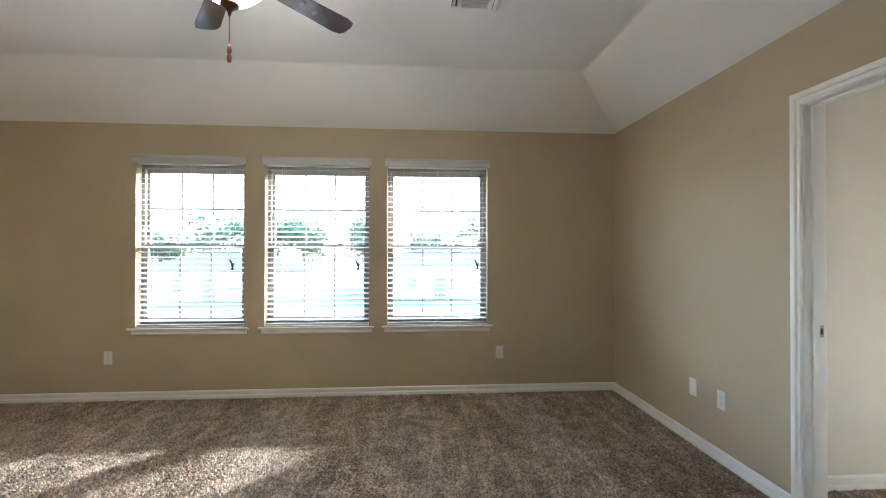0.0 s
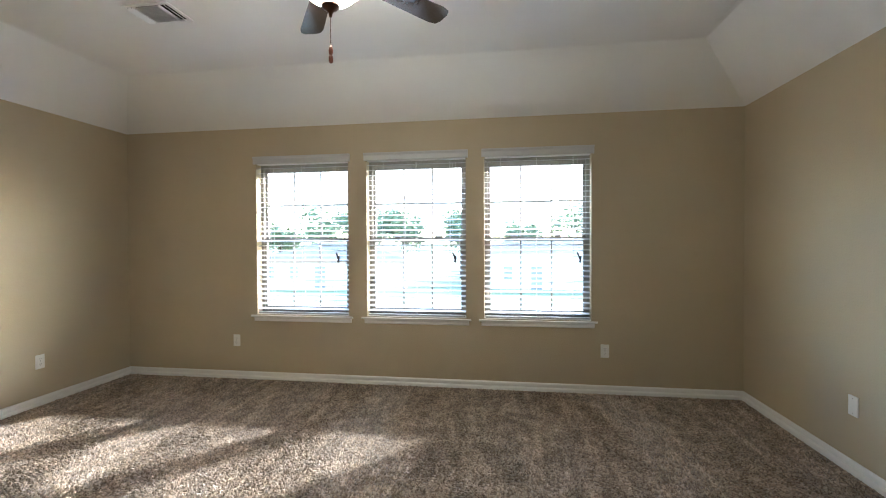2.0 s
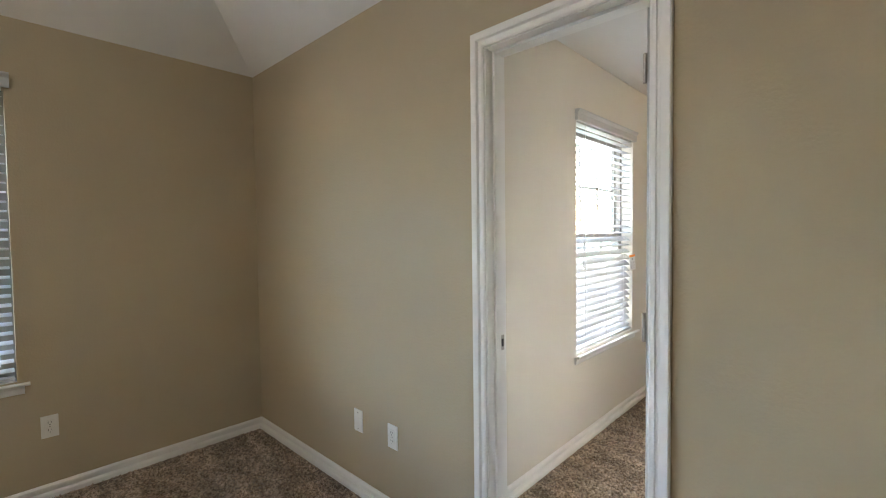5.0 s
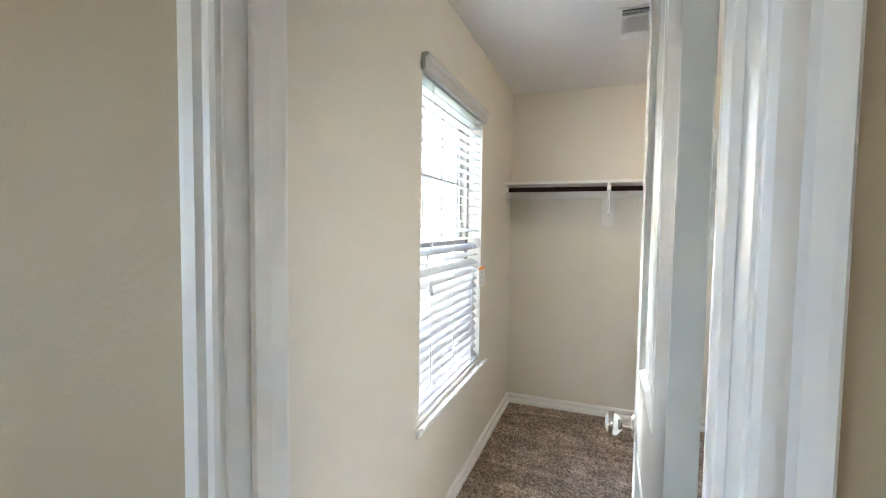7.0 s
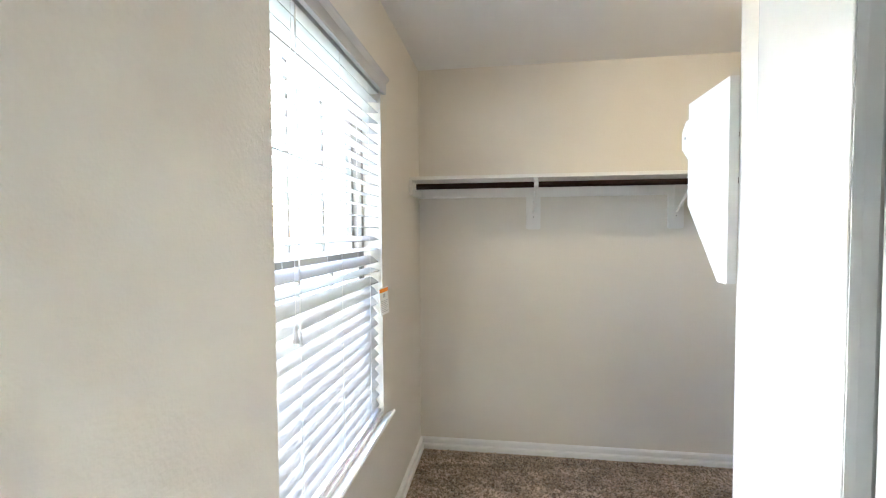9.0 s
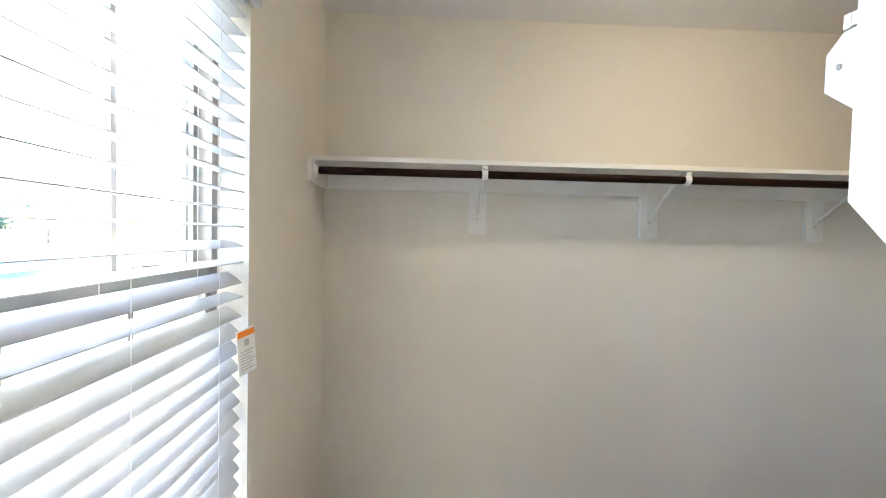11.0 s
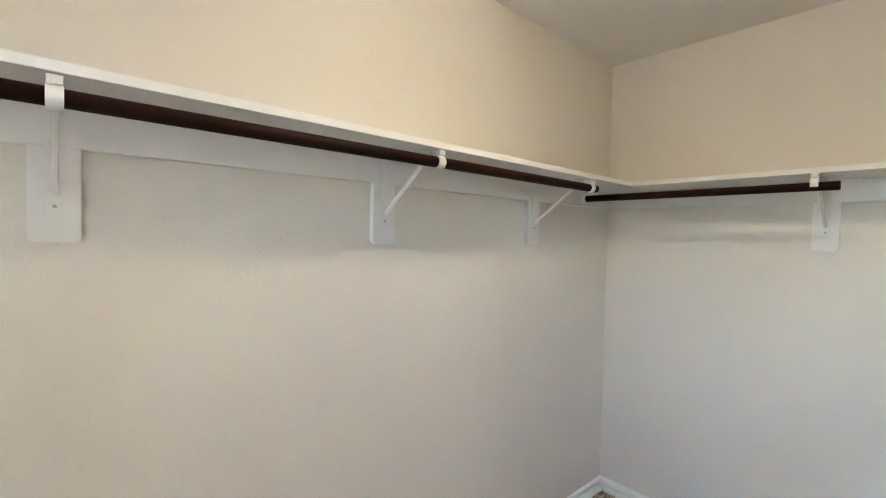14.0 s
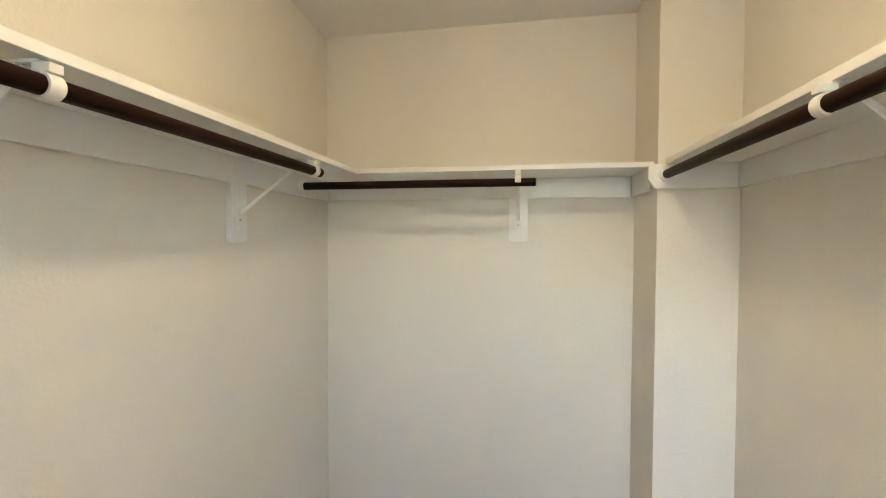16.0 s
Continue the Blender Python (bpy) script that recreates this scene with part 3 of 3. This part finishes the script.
part("finial", lathe([(0.0, 2.375), (0.006, 2.377), (0.010, 2.395), (0.018, 2.405), (0.030, 2.412), (0.042, 2.425), (0.040, 2.437), (0.012, 2.442)]), BRONZE, fan, smooth=True)
chain = bmesh.new()
for k in range(24):
    bmesh.ops.create_icosphere(chain, subdivisions=1, radius=0.0028, matrix=Matrix.Translation((0, 0, 2.378 - 0.0056 * k)))
part("pull_chain", chain, BRONZE, fan)
part("fob", lathe([(0.0, 2.165), (0.007, 2.167), (0.0105, 2.178), (0.010, 2.195), (0.006, 2.202), (0.009, 2.21), (0.0105, 2.225), (0.005, 2.246), (0.0, 2.25)], None, 14), FOB, fan, smooth=True)
for k in range(5):
    a = 50 + 72 * k
    arm = part("blade_arm", boxes((0.10, 0.24, -0.018, 0.018, 2.592, 2.600), (0.20, 0.27, -0.045, 0.045, 2.592, 2.598), bevel=0.002), BRONZE, fan)
    pts = [(0.19, -0.050), (0.64, -0.068), (0.685, -0.058), (0.70, -0.03), (0.70, 0.03), (0.685, 0.058), (0.64, 0.068), (0.19, 0.050)]
    bl = part("blade", prism(pts, "z", -0.003, 0.003), BLADE, fan)
    arm.matrix_basis = pose(0, 0, 0, 0, 0, a)
    bl.matrix_basis = pose(0, 0, 2.606, 0, 0, a) @ pose(0, 0, 0, -12, 0, 0)


# ---- vents ----
def vent(name, label, w, d, slats, m):
    """Faces down from z = 0; its middle slats run along x."""
    v = thing(name, label, "ceiling vent", m=m)
    f = 0.022
    part("frame", boxes((-w / 2, w / 2, -d / 2, -d / 2 + f, -0.007, -0.0005), (-w / 2, w / 2, d / 2 - f, d / 2, -0.007, -0.0005), (-w / 2, -w / 2 + f, -d / 2 + f, d / 2 - f, -0.007, -0.0005), (w / 2 - f, w / 2, -d / 2 + f, d / 2 - f, -0.007, -0.0005)), VENTM, v)
    part("backing", boxes((-w / 2 + f, w / 2 - f, -d / 2 + f, d / 2 - f, -0.002, -0.0005)), DUCT, v)
    # a bank of cross louvres in the middle, one long louvre bank at either end
    end = w * 0.17
    for k in range(slats):
        y = -d / 2 + f + (d - 2 * f) * (k + 0.5) / slats
        s = part("slat", boxes((-w / 2 + f + end, w / 2 - f - end, -0.0085, 0.0085, -0.0008, 0.0008)), VENTM, v)
        s.matrix_basis = pose(0, y, -0.0095, 60, 0, 0)
    for side in (-1, 1):
        part("divider", boxes((side * (w / 2 - f - end) - 0.004, side * (w / 2 - f - end) + 0.004, -d / 2 + f, d / 2 - f, -0.014, -0.002)), VENTM, v)
        for q in (0.25, 0.75):
            s = part("slat", boxes((-0.0125, 0.0125, -d / 2 + f, d / 2 - f, -0.0008, 0.0008)), VENTM, v)
            s.matrix_basis = pose(side * (w / 2 - f - end * q), 0, -0.0105, 0, 42 * side, 0)
    return v


vent("ceiling_vent", "white louvred register in the tray ceiling", 0.32, 0.23, 11, pose(-4.15, -1.42, TOP))
vent("ceiling_vent", "white louvred register in the tray ceiling", 0.32, 0.21, 11, pose(-1.555, -1.49, TOP))
vent("ceiling_vent", "white louvred register in the closet ceiling", 0.36, 0.19, 13, pose(1.99, -2.60, 2.45))
lamp = thing("ceiling_lamp", "round warm glowing ceiling lamp in the closet", "ceiling lamp", m=pose(2.05, -3.38, 2.45))
part("lamp_base", lathe([(0.11, -0.02), (0.115, -0.012), (0.115, 0)]), VENTM, lamp, smooth=True)
part("lamp_dome", lathe([(0.0, -0.085), (0.04, -0.08), (0.075, -0.06), (0.097, -0.03), (0.10, -0.0205)]), LAMPGLOW, lamp, "glowing glass dome", smooth=True)


# ---- closet shelves ----
SZ, CL = 1.726, 0.09      # underside of the shelf boards, height of the cleats
def shelf(board, edge, label):
    sh = thing("closet_shelf", label, "shelf")
    part("board", boxes(board, bevel=0.001), SHELF, sh)
    part("front_edge", boxes(edge, bevel=0.002), SHELF, sh)
    return sh


shelf((2.742, XF, YS, YC, SZ, SZ + 0.0185), (2.730, 2.7415, YS, YC, SZ - 0.001, SZ + 0.0195), "long white painted closet shelf along the wall")
shelf((COLX, 2.729, YS, -4.595, SZ, SZ + 0.0185), (COLX, 2.729, -4.5945, -4.583, SZ - 0.001, SZ + 0.0195), "short white closet shelf on the end wall")
shelf((XN, 1.497, COLY + 0.001, -2.825, SZ, SZ + 0.0185), (1.4975, 1.509, COLY + 0.001, -2.825, SZ - 0.001, SZ + 0.0195), "white closet shelf ending in a shaped panel")


def cleat(b):
    return tagged(part("shelf_cleat", boxes(b, bevel=0.0015), SHELF), "white painted cleat board under a closet shelf", "cleat")


cleat((XF - 0.019, XF, YS + 0.02, YC - 0.02, SZ - CL, SZ))
cleat(((COLX + 0.001), XF - 0.02, YS, YS + 0.019, SZ - CL, SZ))
cleat((XN, XN + 0.019, (COLY + 0.02), -2.825, SZ - CL, SZ))
cleat((2.695, XF, YC - 0.019, YC, SZ - CL, SZ))
cleat((COLX, (COLX + 0.019), YS + 0.02, -4.565, SZ - CL, SZ))
end_c = prism([(XN, SZ - CL), (1.548, SZ - CL), (1.572, SZ - 0.055), (1.572, SZ - 0.005), (1.562, SZ), (XN, SZ)], "y", COLY, (COLY + 0.019))
tagged(part("shelf_cleat", end_c, SHELF), "white end cleat with chamfered corners on the column", "cleat")
end_panel = thing("shelf_end_panel", "white shaped panel closing the end of the shelf", "panel")
gus = prism([(XN, 1.302), (1.297, 1.302), (1.468, 1.487), (1.468, 1.7525), (XN, 1.7525)], "y", -2.824, -2.8045)
part("panel_board", gus, SHELF, end_panel)
nose = prism([(1.4685, 1.607), (1.511, 1.640), (1.511, 1.690), (1.485, 1.712), (1.4685, 1.712)], "y", -2.8235, -2.805)
part("rod_block", nose, SHELF, end_panel)
part("screw", tube(bmesh.new(), (1.49, -2.805, 1.668), (1.49, -2.8035, 1.668), 0.004, seg=10), STEEL, end_panel)


def rod(a, b, label):
    return tagged(part("closet_rod", tube(bmesh.new(), a, b, 0.0165, seg=20), ROD, smooth=True), label, "closet rod")


RZ = 1.687
rod((2.75, YC - 0.020, RZ), (2.75, -4.285, RZ), "long dark stained wooden closet rod")
rod((XF - 0.03, -4.58, RZ - 0.012), (1.975, -4.58, RZ - 0.012), "short dark stained wooden rod on the end wall")
rod((1.512, (COLY + 0.02), RZ), (1.512, -2.824, RZ), "dark stained wooden closet rod beside the column")


def rod_socket(m):
    s = part("rod_socket", lathe([(0.026, 0), (0.026, 0.006), (0.021, 0.008), (0.021, 0.016)]), PLASTIC, smooth=True)
    s.matrix_basis = m
    return tagged(s, "round white plastic closet rod socket", "rod socket")


rod_socket(pose(2.75, YC - 0.0195, RZ, 90, 0, 0))
rod_socket(pose(XF - 0.0195, -4.58, RZ - 0.012, 0, -90, 0))
rod_socket(pose(1.512, COLY + 0.0195, RZ, -90, 0, 0))


def bracket(reach, m, skew=0.0):
    """Backs on y = 0, reaches to -y; origin on the wall at the shelf's underside. A hook holds the rod at its tip, skew to one side."""
    b = thing("shelf_bracket", "white metal shelf bracket with a rod hook on a backing board", "shelf bracket", "shelf brackets", m)
    pl = [(-0.043, -CL), (0.043, -CL), (0.043, -0.281), (0.038, -0.288), (0.030, -0.291), (-0.030, -0.291), (-0.038, -0.288), (-0.043, -0.281)]
    part("backing_board", prism(pl, "y", -0.019, 0), SHELF, b)
    part("upright", boxes((-0.013, 0.013, -0.0225, -0.019, -0.24, -0.001), bevel=0.001), SHELF, b)
    arm = part("arm", boxes((-0.012, 0.012, -reach, -0.022, -0.006, -0.0005), bevel=0.001), SHELF, b)
    brace = tube(bmesh.new(), (0, -0.022, -0.19), (0, -reach + 0.03, -0.008), 0.0065, seg=8)
    strut = part("brace", brace, SHELF, b)
    outer, inner = [], []
    for k in range(15):
        a = radians(100 + 215 * k / 14)
        outer.append((-reach + 0.0215 * math.cos(a), -0.039 + 0.0215 * math.sin(a)))
        inner.append((-reach + 0.0172 * math.cos(a), -0.039 + 0.0172 * math.sin(a)))
    grip = part("rod_hook", prism(outer + inner[::-1], "x", -0.012, 0.012), SHELF, b, smooth=True)
    stem = part("hook_stem", boxes((-0.011, 0.011, -reach - 0.018, -reach + 0.012, -0.020, -0.0045), bevel=0.002), SHELF, b)
    lean = Matrix.Identity(4)
    lean[0][1] = -skew / reach
    for ob in (arm, strut, grip, stem):
        ob.data.transform(lean)
    part("screw", tube(bmesh.new(), (0, -0.025, -0.215), (0, -0.021, -0.215), 0.004, seg=10), STEEL, b)
    return b


for y, skew in ((-2.497, 0.0), (-3.325, 0.035), (-4.15, 0.08)):
    bracket(0.25, pose(XF, y, SZ, 0, 0, -90), skew)
bracket(0.30, pose(2.045, YS, SZ, 0, 0, 180))
bracket(0.257, pose(XN, -3.665, SZ, 0, 0, 90))

# ---- outdoors ----
GZ = -3.1
structure("ground", boxes((-600, 600, -600, 900, GZ - 0.5, GZ)), GRASS, "green suburban lawn reaching to the horizon", "lawn")
structure("road", boxes((-300, 300, 14, 22, GZ - 0.3, GZ + 0.02)), ASPHALT, "pale concrete residential street", "road")
structure("pavement", boxes((-300, 300, 11.2, 12.5, GZ - 0.3, GZ + 0.03)), ASPHALT, "pale concrete pavement beside the street", "pavement")
structure("outer_wall", boxes((RW - 0.16, XF + 0.16, RD - 0.16, YC - 0.05, GZ, -0.21), (RW - 0.16, T, YC, 0.16, GZ, -0.21)), BRICKM, "tan brick lower storey of the house", "wall")
structure("outer_roof", boxes((RW - 0.5, XF + 0.5, RD - 0.5, YC + 0.3, 3.01, 3.1), (RW - 0.5, T + 0.3, YC, 0.5, 3.01, 3.1)), ROOFM, "grey roof over the rooms", "roof")


def house(x, y, w, d, h, turn, wall_mat, label):
    hs = thing("house", label, "house", "neighbouring houses", pose(x, y, GZ, 0, 0, turn))
    part("wall", boxes((-w / 2, w / 2, 0, d, 0, h)), wall_mat, hs)
    bm = bmesh.new()
    o = 0.5
    e = [bm.verts.new(p) for p in ((-w / 2 - o, -o, h), (w / 2 + o, -o, h), (w / 2 + o, d + o, h), (-w / 2 - o, d + o, h))]
    r = [bm.verts.new((-w / 2 + d / 2, d / 2, h + d * 0.17)), bm.verts.new((w / 2 - d / 2, d / 2, h + d * 0.17))]
    for f in ((e[0], e[1], r[1], r[0]), (e[1], e[2], r[1]), (e[2], e[3], r[0], r[1]), (e[3], e[0], r[0]), (e[3], e[2], e[1], e[0])):
        bm.faces.new(f)
    part("roof", bm, ROOFM, hs)
    part("garage_door", boxes((w * 0.12, w * 0.12 + 4.6, -0.06, 0, 0, 2.2)), VINYL, hs)
    part("front_door", boxes((-1.2, -0.2, -0.05, 0, 0, 2.1)), WINDARK, hs)
    for floor in range(2 if h > 4 else 1):
        for q in (-0.38, -0.22, 0.2, 0.36):
            if floor == 0 and q > 0:
                continue
            zc = 1.5 + 2.9 * floor
            win = part("window", boxes((q * w - 0.5, q * w + 0.5, -0.04, 0, zc - 0.7, zc + 0.7)), VINYL, hs)
            part("pane", boxes((q * w - 0.43, q * w + 0.43, -0.05, -0.035, zc - 0.63, zc + 0.63)), WINDARK, win)
    return hs


house(-19, 36, 15, 10, 2.7, 4, BRICKM, "single-storey brick house across the street")
house(1.5, 37, 15, 10, 3.2, -3, SIDING, "single-storey pale house across the street")
house(21, 36, 15, 10, 2.7, 0, BRICKM, "single-storey brick house with a garage")
house(41, 37, 14, 10, 3.2, 3, SIDING, "pale single-storey house farther along")
house(-40, 37, 14, 10, 3.2, 0, BRICKM, "brick single-storey house farther along")


def tree(x, y, h, seed):
    rg = random.Random(seed)
    t = thing("tree", "green broadleaf tree behind the houses", "tree", "trees", pose(x, y, GZ))
    bm = tube(bmesh.new(), (0, 0, 0), (0, 0, h * 0.55), 0.22, 0.10, 9)
    tips = []
    for k in range(8):
        a, z = k * 2.4 + rg.uniform(-0.3, 0.3), h * rg.uniform(0.32, 0.55)
        tip = (math.cos(a) * h * rg.uniform(0.14, 0.26), math.sin(a) * h * rg.uniform(0.14, 0.26), z + h * rg.uniform(0.12, 0.34))
        tube(bm, (0, 0, z), tip, 0.07, 0.02, 6)
        tips.append(Vector(tip))
    part("trunk", bm, BARK, t)
    verts, faces = [], []
    for k in range(2600):
        c = rg.choice(tips) + Vector((rg.gauss(0, 0.08), rg.gauss(0, 0.08), rg.gauss(0, 0.075))) * h
        s = rg.uniform(0.12, 0.30)
        u = Vector((rg.gauss(0, 1), rg.gauss(0, 1), rg.gauss(0, 1))).normalized()
        v = u.orthogonal().normalized()
        i = len(verts)
        verts += [c - u * s, c + v * s * 0.5, c + u * s, c - v * s * 0.5]
        faces.append((i, i + 1, i + 2, i + 3))
    me = bpy.data.meshes.new("crown")
    me.from_pydata(verts, [], faces)
    me.materials.append(LEAF)
    crown = new("crown", me)
    crown.parent = t
    return t


for k in range(22):
    tree(-66 + 6.4 * k + (k * 37 % 4), 49 + (k * 53 % 9), 7.8 + (k * 29 % 5) * 0.85, k + 1)


def car(x, y, turn, paint, label):
    c = thing("car", label, "car", "parked cars", pose(x, y, GZ + 0.02, 0, 0, turn))
    side = [(-2.2, 0.35), (-2.2, 0.85), (-1.9, 0.95), (-1.2, 1.0), (-0.7, 1.42), (0.9, 1.45), (1.6, 1.0), (2.15, 0.9), (2.2, 0.35)]
    part("body", prism(side, "y", -0.86, 0.86), paint, c)
    part("windscreen", prism([(-1.08, 1.02), (-0.68, 1.38), (0.88, 1.40), (1.42, 1.03)], "y", -0.87, 0.87), WINDARK, c)
    for wx in (-1.35, 1.35):
        for wy in (-0.8, 0.8):
            wh = part("wheel", tube(bmesh.new(), (wx, wy - 0.11, 0.32), (wx, wy + 0.11, 0.32), 0.32, seg=18), RUBBER, c)
            part("rim", tube(bmesh.new(), (wx, wy - 0.115, 0.32), (wx, wy + 0.115, 0.32), 0.19, seg=14), STEEL, wh)
    return c


car(-9, 15.6, 0, CAR_BLUE, "blue car parked at the kerb")
car(5.5, 20.6, 180, CAR_WHITE, "white car parked across the street")
car(9.5, 15.6, 0, CAR_WHITE, "white car parked at the kerb")


# ---- carpet pile ----
def tuft_material():
    m = CARPET.copy()
    m.name = "carpet tufts"
    n, l = m.node_tree.nodes, m.node_tree.links
    geo = next(x for x in n if x.bl_idname == "ShaderNodeNewGeometry")
    ramp = next(x for x in n if x.bl_idname == "ShaderNodeValToRGB")
    b = n["Principled BSDF"]
    for link in list(b.inputs["Normal"].links):
        l.remove(link)
    mr = n.new("ShaderNodeMapRange")
    mr.inputs["To Min"].default_value, mr.inputs["To Max"].default_value = 0.33, 0.68
    l.new(geo.outputs["Random Per Island"], mr.inputs["Value"])
    l.new(mr.outputs[0], ramp.inputs["Fac"])
    return m


def pile(areas, per_m2):
    """Short leaning tufts of yarn over the carpet."""
    g = np.random.default_rng(7)
    base = []
    for x0, x1, y0, y1 in areas:
        k = int((x1 - x0) * (y1 - y0) * per_m2)
        base.append(np.stack([g.uniform(x0, x1, k), g.uniform(y0, y1, k)], 1))
    p = np.concatenate(base)
    k = len(p)
    a = g.uniform(0, 2 * np.pi, k)
    r = g.uniform(0.0055, 0.0105, k)
    v = np.zeros((k, 4, 3), np.float32)
    for j in range(3):
        v[:, j, 0] = p[:, 0] + r * np.cos(a + j * 2.094)
        v[:, j, 1] = p[:, 1] + r * np.sin(a + j * 2.094)
    # the vacuum's passes lay the pile over in strips
    wander = 1.4 * np.sin(p[:, 1] * 1.3 + p[:, 0] * 0.7) + 0.8 * np.sin(p[:, 0] * 2.3 - p[:, 1] * 2.1)
    strip = np.tanh(2.2 * np.sin(p[:, 0] * 7.5 + p[:, 1] * 2.4 + wander)) * 0.008 * (0.55 + 0.45 * np.sin(p[:, 0] * 3.1 + p[:, 1] * 1.9))
    v[:, 3, 0] = p[:, 0] + g.normal(0, 0.004, k)
    v[:, 3, 1] = p[:, 1] + g.normal(0, 0.004, k) + strip
    v[:, :3, 2] = 0.0115
    v[:, 3, 2] = 0.012 + g.uniform(0.005, 0.012, k)
    f = (np.arange(k)[:, None, None] * 4 + np.array([[0, 1, 3], [1, 2, 3], [2, 0, 3]])[None]).reshape(-1)
    me = bpy.data.meshes.new("carpet_pile")
    me.vertices.add(4 * k)
    me.vertices.foreach_set("co", v.reshape(-1))
    me.loops.add(9 * k)
    me.loops.foreach_set("vertex_index", f.astype(np.int32))
    me.polygons.add(3 * k)
    me.polygons.foreach_set("loop_start", np.arange(0, 9 * k, 3, dtype=np.int32))
    me.update(calc_edges=True)
    me.materials.append(tuft_material())
    ob = new("carpet_pile", me)
    return tagged(ob, "short leaning brown and beige carpet tufts on the floor", "carpet pile", kind="stuff")


pile([(RW + 0.03, -0.03, -3.6, -0.03), (0.0, 1.3, YP + 0.04, YC - 0.03), (1.35, XF - 0.03, YS + 0.55, YC - 0.03), (COLX + 0.03, XF - 0.03, YS + 0.03, YS + 0.55)], 7000)
